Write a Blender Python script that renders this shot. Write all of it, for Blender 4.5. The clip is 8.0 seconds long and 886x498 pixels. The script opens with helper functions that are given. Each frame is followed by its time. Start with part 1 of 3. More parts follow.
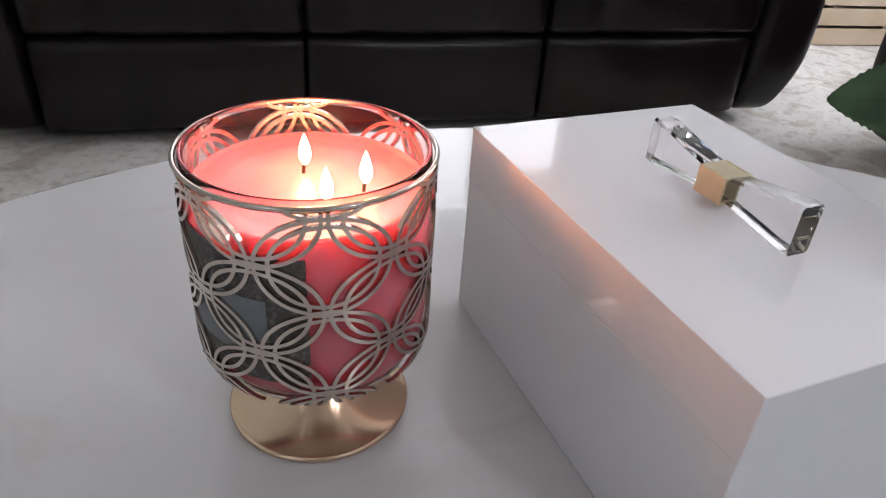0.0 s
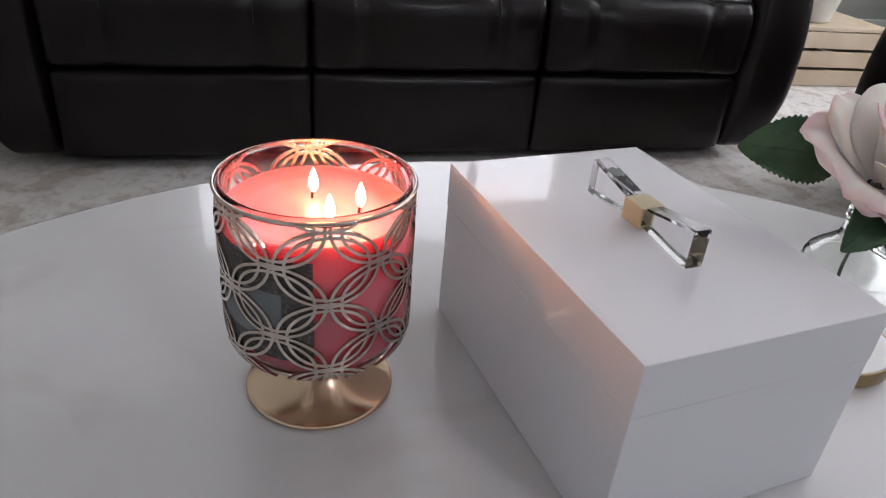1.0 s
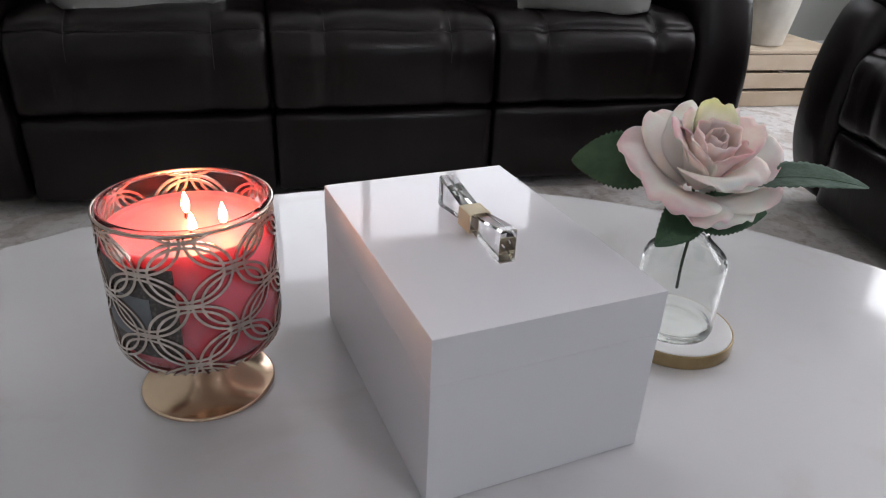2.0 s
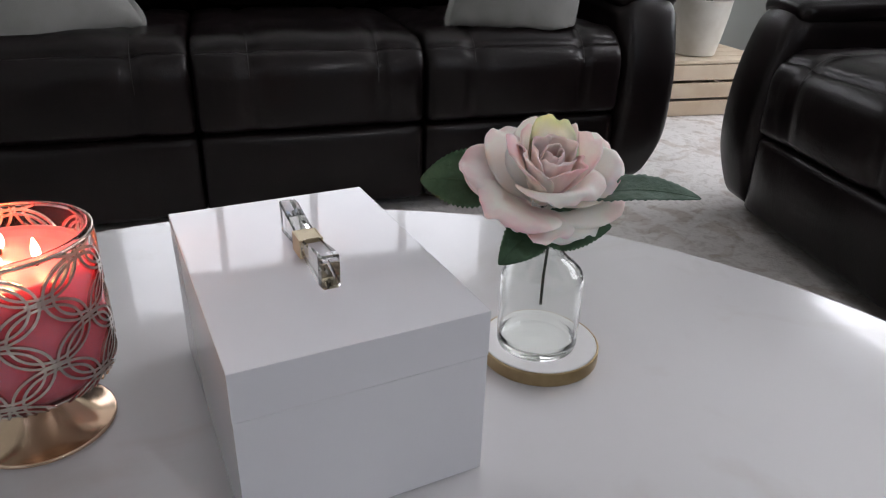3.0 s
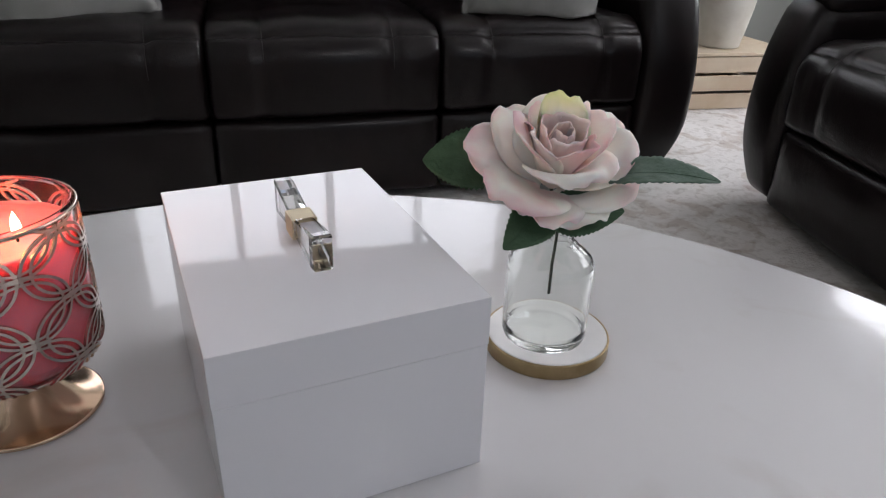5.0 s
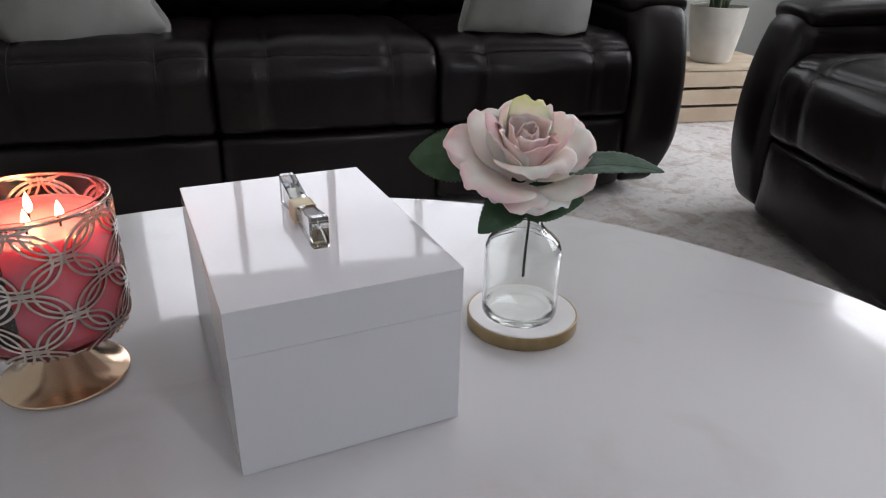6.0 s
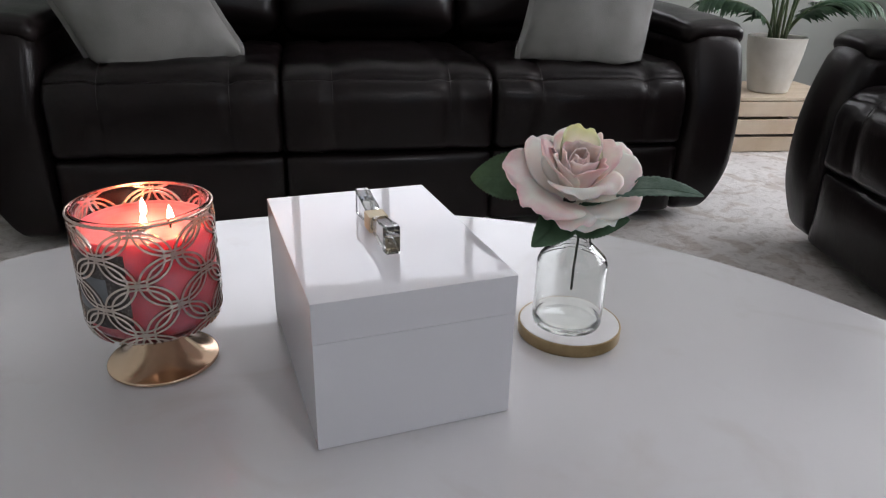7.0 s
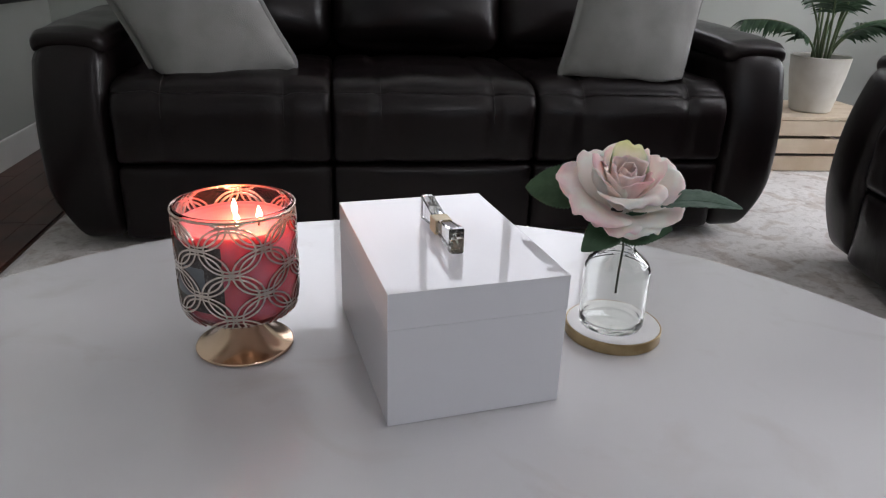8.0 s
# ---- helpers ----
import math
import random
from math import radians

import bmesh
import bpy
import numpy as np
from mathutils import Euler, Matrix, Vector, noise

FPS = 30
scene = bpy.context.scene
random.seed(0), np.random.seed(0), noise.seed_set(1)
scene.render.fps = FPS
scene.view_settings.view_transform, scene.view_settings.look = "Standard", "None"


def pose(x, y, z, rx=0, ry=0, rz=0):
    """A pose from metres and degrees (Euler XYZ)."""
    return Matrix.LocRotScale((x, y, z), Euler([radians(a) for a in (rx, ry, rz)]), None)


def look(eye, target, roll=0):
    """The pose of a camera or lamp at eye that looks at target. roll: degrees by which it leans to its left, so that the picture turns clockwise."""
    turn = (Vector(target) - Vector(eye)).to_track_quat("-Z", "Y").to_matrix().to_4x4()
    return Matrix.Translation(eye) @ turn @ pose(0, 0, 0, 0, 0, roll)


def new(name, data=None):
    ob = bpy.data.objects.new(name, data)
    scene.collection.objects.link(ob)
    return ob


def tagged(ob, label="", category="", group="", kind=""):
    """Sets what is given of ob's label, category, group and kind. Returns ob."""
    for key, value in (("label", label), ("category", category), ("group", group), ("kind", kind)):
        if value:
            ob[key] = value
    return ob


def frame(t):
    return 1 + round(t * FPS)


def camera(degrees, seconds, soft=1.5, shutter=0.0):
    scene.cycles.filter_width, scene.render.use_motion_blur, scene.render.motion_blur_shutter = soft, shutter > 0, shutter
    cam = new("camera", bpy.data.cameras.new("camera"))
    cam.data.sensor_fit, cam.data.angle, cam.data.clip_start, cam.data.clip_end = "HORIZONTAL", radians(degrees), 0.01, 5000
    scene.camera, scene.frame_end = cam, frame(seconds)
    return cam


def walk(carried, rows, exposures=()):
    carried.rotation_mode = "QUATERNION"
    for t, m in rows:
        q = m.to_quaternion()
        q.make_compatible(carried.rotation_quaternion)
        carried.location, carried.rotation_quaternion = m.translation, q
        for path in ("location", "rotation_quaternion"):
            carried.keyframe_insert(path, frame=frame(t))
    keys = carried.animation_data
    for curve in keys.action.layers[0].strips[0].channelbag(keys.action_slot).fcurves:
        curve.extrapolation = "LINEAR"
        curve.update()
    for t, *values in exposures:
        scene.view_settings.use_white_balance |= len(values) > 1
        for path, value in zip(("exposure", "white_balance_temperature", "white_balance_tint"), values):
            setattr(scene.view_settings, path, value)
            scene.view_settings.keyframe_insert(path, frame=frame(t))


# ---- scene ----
cam = camera(65.2, 8.0, soft=1.2)
PATH = [
    (0, (-0.134, -0.121, 0.704), (0.306, 1.508, -0.37), 4.1),
    (0.5, (-0.134, -0.142, 0.715), (0.301, 1.492, -0.352), 4.6),
    (1, (-0.14, -0.193, 0.739), (0.304, 1.479, -0.264), 5.0),
    (1.5, (-0.115, -0.227, 0.753), (0.343, 1.485, -0.173), 4.5),
    (2, (-0.069, -0.271, 0.758), (0.389, 1.447, -0.159), 2.6),
    (2.2, (-0.046, -0.289, 0.765), (0.433, 1.424, -0.149), 2.4),
    (3.3, (0.026, -0.274, 0.756), (0.592, 1.438, -0.109), 1.5),
    (3.5, (0.031, -0.261, 0.751), (0.596, 1.448, -0.121), 1.4),
    (4, (0.031, -0.245, 0.741), (0.578, 1.463, -0.144), 1.8),
    (4.5, (0.035, -0.249, 0.741), (0.557, 1.463, -0.151), 1.9),
    (4.7, (0.033, -0.254, 0.743), (0.547, 1.46, -0.151), 1.9),
    (5.8, (0.024, -0.325, 0.749), (0.514, 1.415, -0.107), 1.7),
    (6, (0.025, -0.338, 0.753), (0.523, 1.404, -0.093), 1.3),
    (6.5, (0.013, -0.368, 0.765), (0.472, 1.396, -0.058), 2.2),
    (7, (0.004, -0.39, 0.768), (0.371, 1.409, -0.023), 1.5),
    (7.5, (-0.009, -0.414, 0.772), (0.324, 1.401, -0.002), 1.9),
    (8, (-0.028, -0.441, 0.781), (0.248, 1.388, 0.02), 1.9),
]
walk(cam, [(t, look(eye, target, roll)) for t, eye, target, roll in PATH], [(0, 0.22), (0.5, 0.10), (1, 0.02), (2, -0.03), (3.5, -0.09), (8, -0.09)])

# world: faint daylight outside the windows
world = bpy.data.worlds.new("daylight")
scene.world = world
world.use_nodes = True
wn = world.node_tree
sky = wn.nodes.new("ShaderNodeTexSky")
sky.sky_type, sky.sun_disc = "NISHITA", False
sky.sun_elevation, sky.sun_rotation = radians(38), radians(70)
wn.nodes["Background"].inputs["Strength"].default_value = 0.08
wn.links.new(sky.outputs["Color"], wn.nodes["Background"].inputs["Color"])

# room numbers
TABLE = 0.45
FLOOR_X0, FLOOR_X1, FLOOR_Y0, FLOOR_Y1, CEIL = -1.34, 3.2, -3.6, 3.1, 2.5
WIN_BACK = (-0.60, 1.40, 1.20, 2.15)      # x0 x1 z0 z1 on the wall behind the sofa
WIN_SOUTH = (0.75, 2.75, 0.95, 2.20)      # x0 x1 z0 z1 on the wall behind the walk
WIN_RIGHT = (-0.15, 2.55, 0.75, 2.25)      # y0 y1 z0 z1 on the wall at the loveseat's back
WIN_WEST = (-2.40, -0.90, 0.95, 2.15)      # y0 y1 z0 z1 on the side wall behind the walk


def area(name, m, sx, sy, power, color):
    d = bpy.data.lights.new(name, "AREA")
    d.shape, d.size, d.size_y, d.energy, d.color = "RECTANGLE", sx, sy, power, color
    ob = new(name, d)
    ob.matrix_world = m
    return ob


area("sky_light_back", look(((WIN_BACK[0] + WIN_BACK[1]) / 2, FLOOR_Y1 + 0.11, (WIN_BACK[2] + WIN_BACK[3]) / 2), ((WIN_BACK[0] + WIN_BACK[1]) / 2, 0, (WIN_BACK[2] + WIN_BACK[3]) / 2)), 2.0, 0.95, 17, (0.98, 0.95, 1.01))
area("sky_light_right", look((FLOOR_X1 + 0.11, (WIN_RIGHT[0] + WIN_RIGHT[1]) / 2, (WIN_RIGHT[2] + WIN_RIGHT[3]) / 2), (0, (WIN_RIGHT[0] + WIN_RIGHT[1]) / 2, (WIN_RIGHT[2] + WIN_RIGHT[3]) / 2)), 2.7, 1.5, 60, (0.96, 0.95, 1.02))
area("sky_light_south", look(((WIN_SOUTH[0] + WIN_SOUTH[1]) / 2, FLOOR_Y0 - 0.11, (WIN_SOUTH[2] + WIN_SOUTH[3]) / 2), ((WIN_SOUTH[0] + WIN_SOUTH[1]) / 2, 0, (WIN_SOUTH[2] + WIN_SOUTH[3]) / 2)), 2.0, 1.25, 2, (0.86, 0.88, 1.06))
area("sky_light_west", look((FLOOR_X0 - 0.11, (WIN_WEST[0] + WIN_WEST[1]) / 2, (WIN_WEST[2] + WIN_WEST[3]) / 2), (0, (WIN_WEST[0] + WIN_WEST[1]) / 2, (WIN_WEST[2] + WIN_WEST[3]) / 2)), 1.5, 1.2, 6, (0.92, 0.92, 1.04))
# x, y, strength; the third is an added fill lamp with no known fitting
DOWNLIGHTS_AND_FILL = [(1.10, -1.87, 640), (2.57, -3.22, 320), (2.45, 0.95, 190)]


# ---- materials ----
def mat(name, base, rough=0.5, metal=0.0, second=None, scale=8.0, detail=4.0, mix=(0.4, 0.65), bump=0.0, bump_scale=200.0, rough_var=0.0, spec=0.5, random_by=None, coords="Object"):
    """A surface with a base colour that drifts into a second one by noise, and a fine relief."""
    m = bpy.data.materials.new(name)
    m.use_nodes = True
    n, l = m.node_tree.nodes, m.node_tree.links
    p = n["Principled BSDF"]
    p.inputs["Base Color"].default_value = (*base, 1)
    p.inputs["Roughness"].default_value, p.inputs["Metallic"].default_value = rough, metal
    p.inputs["Specular IOR Level"].default_value = spec
    tc = n.new("ShaderNodeTexCoord")
    if second:
        tx = n.new("ShaderNodeTexNoise")
        tx.inputs["Scale"].default_value, tx.inputs["Detail"].default_value = scale, detail
        l.new(tc.outputs[coords], tx.inputs["Vector"])
        rp = n.new("ShaderNodeValToRGB")
        rp.color_ramp.elements[0].position, rp.color_ramp.elements[1].position = mix
        rp.color_ramp.elements[0].color, rp.color_ramp.elements[1].color = (*base, 1), (*second, 1)
        l.new(tx.outputs["Fac"], rp.inputs["Fac"])
        l.new(rp.outputs["Color"], p.inputs["Base Color"])
        if rough_var:
            mr = n.new("ShaderNodeMapRange")
            mr.inputs["To Min"].default_value, mr.inputs["To Max"].default_value = rough - rough_var, rough + rough_var
            l.new(tx.outputs["Fac"], mr.inputs["Value"])
            l.new(mr.outputs["Result"], p.inputs["Roughness"])
    if bump:
        bt = n.new("ShaderNodeTexNoise")
        bt.inputs["Scale"].default_value, bt.inputs["Detail"].default_value = bump_scale, 5.0
        l.new(tc.outputs[coords], bt.inputs["Vector"])
        bp = n.new("ShaderNodeBump")
        bp.inputs["Strength"].default_value, bp.inputs["Distance"].default_value = bump, 0.002
        l.new(bt.outputs["Fac"], bp.inputs["Height"])
        l.new(bp.outputs["Normal"], p.inputs["Normal"])
    return m


def glass(name, tint=(1, 1, 1), ior=1.46, rough=0.0):
    m = bpy.data.materials.new(name)
    m.use_nodes = True
    p = m.node_tree.nodes["Principled BSDF"]
    p.inputs["Base Color"].default_value = (*tint, 1)
    p.inputs["Transmission Weight"].default_value, p.inputs["IOR"].default_value, p.inputs["Roughness"].default_value = 1.0, ior, rough
    return m


def glow(name, color, strength):
    m = bpy.data.materials.new(name)
    m.use_nodes = True
    p = m.node_tree.nodes["Principled BSDF"]
    p.inputs["Base Color"].default_value = (*color, 1)
    p.inputs["Emission Color"].default_value, p.inputs["Emission Strength"].default_value = (*color, 1), strength
    return m


def leather_material():
    m = mat("dark_leather", (0.0066, 0.0044, 0.0045), 0.31, second=(0.0108, 0.0070, 0.0070), scale=5, rough_var=0.07, spec=0.22)
    m.node_tree.nodes["Principled BSDF"].inputs["Coat Weight"].default_value = 0.16
    m.node_tree.nodes["Principled BSDF"].inputs["Coat Roughness"].default_value = 0.2
    n, l = m.node_tree.nodes, m.node_tree.links
    p, tc = n["Principled BSDF"], n["Texture Coordinate"]
    vo = n.new("ShaderNodeTexVoronoi")
    vo.inputs["Scale"].default_value = 260
    wr = n.new("ShaderNodeTexNoise")
    wr.inputs["Scale"].default_value, wr.inputs["Detail"].default_value, wr.inputs["Distortion"].default_value = 7, 4, 0.4
    l.new(tc.outputs["Object"], vo.inputs["Vector"])
    l.new(tc.outputs["Object"], wr.inputs["Vector"])
    b1, b2 = n.new("ShaderNodeBump"), n.new("ShaderNodeBump")
    b1.inputs["Strength"].default_value, b1.inputs["Distance"].default_value = 0.17, 0.02
    b2.inputs["Strength"].default_value, b2.inputs["Distance"].default_value = 0.25, 0.001
    l.new(wr.outputs["Fac"], b1.inputs["Height"])
    l.new(vo.outputs["Distance"], b2.inputs["Height"])
    l.new(b1.outputs["Normal"], b2.inputs["Normal"])
    l.new(b2.outputs["Normal"], p.inputs["Normal"])
    return m


def marble_material():
    m = mat("white_marble", (0.60, 0.59, 0.60), 0.22, second=(0.545, 0.535, 0.54), scale=3.2, detail=6, mix=(0.48, 0.68), rough_var=0.03)
    n, l = m.node_tree.nodes, m.node_tree.links
    p, tc = n["Principled BSDF"], n["Texture Coordinate"]
    p.inputs["Coat Weight"].default_value, p.inputs["Coat Roughness"].default_value = 0.8, 0.025
    old = p.inputs["Base Color"].links[0].from_socket
    st = n.new("ShaderNodeTexNoise")
    st.inputs["Scale"].default_value, st.inputs["Detail"].default_value, st.inputs["Distortion"].default_value = 6.5, 8, 1.6
    l.new(tc.outputs["Object"], st.inputs["Vector"])
    rp = n.new("ShaderNodeValToRGB")
    rp.color_ramp.elements[0].position, rp.color_ramp.elements[1].position = 0.58, 0.78
    rp.color_ramp.elements[0].color, rp.color_ramp.elements[1].color = (1, 1, 1, 1), (0.90, 0.868, 0.84, 1)
    l.new(st.outputs["Fac"], rp.inputs["Fac"])
    mx = n.new("ShaderNodeMix")
    mx.data_type, mx.blend_type = "RGBA", "MULTIPLY"
    mx.inputs["Factor"].default_value = 1.0
    l.new(old, mx.inputs["A"])
    l.new(rp.outputs["Color"], mx.inputs["B"])
    l.new(mx.outputs["Result"], p.inputs["Base Color"])
    return m


def rug_material():
    m = mat("woven_rug", (0.72, 0.70, 0.68), 0.95, second=(0.56, 0.53, 0.51), scale=1.6, detail=3, mix=(0.42, 0.6), bump=1.0, bump_scale=130, spec=0.1)
    n, l = m.node_tree.nodes, m.node_tree.links
    p, tc = n["Principled BSDF"], n["Texture Coordinate"]
    old = p.inputs["Base Color"].links[0].from_socket
    for sc, lo, hi, col in ((9.0, 0.52, 0.62, (0.80, 0.755, 0.72)), (34.0, 0.48, 0.75, (0.72, 0.70, 0.68))):
        st = n.new("ShaderNodeTexNoise")
        st.inputs["Scale"].default_value, st.inputs["Detail"].default_value, st.inputs["Distortion"].default_value = sc, 6, 1.0
        l.new(tc.outputs["Object"], st.inputs["Vector"])
        rp = n.new("ShaderNodeValToRGB")
        rp.color_ramp.elements[0].position, rp.color_ramp.elements[1].position = lo, hi
        rp.color_ramp.elements[0].color, rp.color_ramp.elements[1].color = (1, 1, 1, 1), (*col, 1)
        l.new(st.outputs["Fac"], rp.inputs["Fac"])
        mx = n.new("ShaderNodeMix")
        mx.data_type, mx.blend_type = "RGBA", "MULTIPLY"
        mx.inputs["Factor"].default_value = 1.0
        l.new(old, mx.inputs["A"])
        l.new(rp.outputs["Color"], mx.inputs["B"])
        old = mx.outputs["Result"]
    l.new(old, p.inputs["Base Color"])
    return m


def wax_material():
    m = mat("pink_wax", (0.82, 0.20, 0.25), 0.3, second=(0.78, 0.185, 0.235), scale=30)
    p = m.node_tree.nodes["Principled BSDF"]
    p.inputs["Subsurface Weight"].default_value = 1.0
    p.inputs["Subsurface Radius"].default_value = (1.0, 0.30, 0.26)
    p.inputs["Subsurface Scale"].default_value = 0.028
    return m


def petal_material(name, pale, deep):
    m = bpy.data.materials.new(name)
    m.use_nodes = True
    n, l = m.node_tree.nodes, m.node_tree.links
    p = n["Principled BSDF"]
    at = n.new("ShaderNodeAttribute")
    at.attribute_name = "along"
    tc = n.new("ShaderNodeTexCoord")
    no = n.new("ShaderNodeTexNoise")
    no.inputs["Scale"].default_value, no.inputs["Detail"].default_value = 34, 3
    l.new(tc.outputs["Object"], no.inputs["Vector"])
    oi = n.new("ShaderNodeObjectInfo")
    a1 = n.new("ShaderNodeMath")
    a1.operation = "ADD"
    l.new(no.outputs["Fac"], a1.inputs[0])
    s1 = n.new("ShaderNodeMath")
    s1.operation = "MULTIPLY"
    s1.inputs[1].default_value = 0.22
    l.new(oi.outputs["Random"], s1.inputs[0])
    l.new(s1.outputs[0], a1.inputs[1])
    s2 = n.new("ShaderNodeMath")
    s2.operation = "MULTIPLY_ADD"
    s2.inputs[1].default_value = 0.26
    l.new(at.outputs["Fac"], s2.inputs[0])
    l.new(a1.outputs[0], s2.inputs[2])
    rp = n.new("ShaderNodeValToRGB")
    rp.color_ramp.elements[0].position, rp.color_ramp.elements[1].position = 0.60, 1.12
    rp.color_ramp.elements[0].color, rp.color_ramp.elements[1].color = (*pale, 1), (*deep, 1)
    l.new(s2.outputs[0], rp.inputs["Fac"])
    l.new(rp.outputs["Color"], p.inputs["Base Color"])
    p.inputs["Roughness"].default_value = 0.75
    bt = n.new("ShaderNodeTexNoise")
    bt.inputs["Scale"].default_value = 500
    l.new(tc.outputs["Object"], bt.inputs["Vector"])
    bp = n.new("ShaderNodeBump")
    bp.inputs["Strength"].default_value, bp.inputs["Distance"].default_value = 0.2, 0.0006
    l.new(bt.outputs["Fac"], bp.inputs["Height"])
    l.new(bp.outputs["Normal"], p.inputs["Normal"])
    # thin cloth: part of the light passes through from behind
    p.inputs["Subsurface Weight"].default_value = 1.0
    p.inputs["Subsurface Radius"].default_value = (1.0, 0.85, 0.75)
    p.inputs["Subsurface Scale"].default_value = 0.003
    p.inputs["Specular IOR Level"].default_value = 0.25
    return m


LEATHER = leather_material()
MARBLE = marble_material()
RUG = rug_material()
WAX = wax_material()
PETAL = petal_material("cream_petal", (0.98, 0.875, 0.77), (0.97, 0.54, 0.57))
PETAL_BLUSH = petal_material("blush_petal", (0.98, 0.72, 0.68), (0.96, 0.47, 0.51))
PETAL_LIME = petal_material("lime_tinted_petal", (0.97, 0.90, 0.77), (0.74, 0.74, 0.36))
COASTER_STONE = mat("pale_coaster_stone", (0.76, 0.75, 0.74), 0.35, second=(0.70, 0.69, 0.68), scale=30)
STITCH = mat("worn_stitch", (0.022, 0.018, 0.017), 0.5)
WALL = mat("painted_wall", (0.39, 0.41, 0.378), 0.85, second=(0.36, 0.378, 0.35), scale=2, bump=0.12, bump_scale=160)
WHITE_PAINT = mat("white_trim_paint", (0.74, 0.74, 0.72), 0.45, second=(0.69, 0.69, 0.67), scale=5)
CEILING = mat("white_ceiling_paint", (0.78, 0.78, 0.77), 0.9, second=(0.74, 0.74, 0.73), scale=2, bump=0.1)
WOOD_FLOOR = mat("red_brown_floorboard", (0.085, 0.032, 0.020), 0.32, second=(0.045, 0.018, 0.012), scale=9, detail=6)
LACQUER = mat("white_lacquer", (0.745, 0.74, 0.775), 0.035, second=(0.73, 0.725, 0.76), scale=4, bump=0.003, bump_scale=22)
SEAM_SHADE = mat("seam_shadow_gap", (0.55, 0.54, 0.54), 0.6)
ACRYLIC = glass("clear_acrylic", (0.99, 0.99, 1.0), 1.47, 0.01)
CLEAR = glass("clear_glass", (0.985, 1.0, 0.985), 1.44)
JAR = glass("jar_glass", (1.0, 0.98, 0.98), 1.38)
BRASS = mat("brushed_brass", (0.40, 0.30, 0.165), 0.33, 1.0, second=(0.31, 0.225, 0.115), scale=60, rough_var=0.06)
PALE_GOLD = mat("pale_gold_collar", (0.58, 0.50, 0.34), 0.45, 0.75, second=(0.52, 0.44, 0.30), scale=90)
ROSE_GOLD = mat("rose_gold_foot", (0.78, 0.57, 0.42), 0.17, 1.0, second=(0.72, 0.51, 0.36), scale=30, rough_var=0.05)
CHAMPAGNE = mat("champagne_metal", (0.66, 0.58, 0.52), 0.17, 1.0, second=(0.56, 0.49, 0.43), scale=70, rough_var=0.05)
LABEL_PAPER = mat("dark_grey_label", (0.06, 0.05, 0.047), 0.5, second=(0.15, 0.135, 0.125), scale=420, detail=3, mix=(0.5, 0.7))
LABEL_BLUE = mat("slate_blue_print", (0.13, 0.145, 0.16), 0.5, second=(0.18, 0.19, 0.205), scale=40)
WICK = mat("charred_wick", (0.012, 0.010, 0.009), 0.9)
FLAME = glow("flame", (1.0, 0.66, 0.34), 45)
CUP_METAL = mat("brushed_cup_metal", (0.78, 0.64, 0.50), 0.5, 0.9, second=(0.70, 0.57, 0.44), scale=50)
GREEN = mat("fabric_leaf", (0.024, 0.070, 0.028), 0.6, second=(0.042, 0.098, 0.046), scale=60, bump=0.5, bump_scale=220)
PALE_GREEN = mat("pale_leaf_back", (0.13, 0.19, 0.15), 0.7, second=(0.07, 0.12, 0.085), scale=70, bump=0.5, bump_scale=220)
STEM = mat("dark_green_stem", (0.02, 0.03, 0.018), 0.6, second=(0.035, 0.045, 0.025), scale=80)
PALM = mat("palm_leaf", (0.020, 0.058, 0.026), 0.45, second=(0.04, 0.09, 0.04), scale=18)
PALM_STEM = mat("palm_cane", (0.07, 0.12, 0.05), 0.5, second=(0.12, 0.15, 0.07), scale=20)
POT = mat("cream_stoneware", (0.66, 0.64, 0.58), 0.55, second=(0.60, 0.575, 0.51), scale=14, bump=0.2, bump_scale=90)
SOIL = mat("potting_soil", (0.03, 0.022, 0.016), 0.95, second=(0.05, 0.038, 0.03), scale=60, bump=1.0, bump_scale=120)
PINE = mat("raw_pine", (0.60, 0.50, 0.38), 0.65, second=(0.52, 0.41, 0.29), scale=6, detail=6, bump=0.2, bump_scale=80)
CUSHION = mat("grey_velvet", (0.25, 0.248, 0.237), 0.85, second=(0.21, 0.207, 0.198), scale=9, bump=0.4, bump_scale=400)
BLACK_METAL = mat("black_metal", (0.012, 0.012, 0.013), 0.45)


# ---- mesh helpers ----
def mesh_of(name, verts, faces, material, smooth=True):
    me = bpy.data.meshes.new(name)
    me.from_pydata([tuple(v) for v in verts], [], faces)
    me.materials.append(material)
    me.polygons.foreach_set("use_smooth", [smooth] * len(me.polygons))
    me.update()
    return me


def piece(name, vf, material, parent=None, label="", smooth=True):
    """One mesh object, under a thing or on its own."""
    ob = new(name, mesh_of(name, vf[0], vf[1], material, smooth))
    ob.parent = parent
    return tagged(ob, label)


def thing(name, label, category, m=None, group=""):
    ob = new(name)
    ob.empty_display_size = 0.05
    if m is not None:
        ob.matrix_world = m
    return tagged(ob, label, category, group)


def join(*vfs):
    V, F = [], []
    for v, f in vfs:
        o = len(V)
        V.extend(v)
        F.extend([tuple(i + o for i in q) for q in f])
    return V, F


def moved(vf, m):
    return [m @ Vector(v) for v in vf[0]], vf[1]


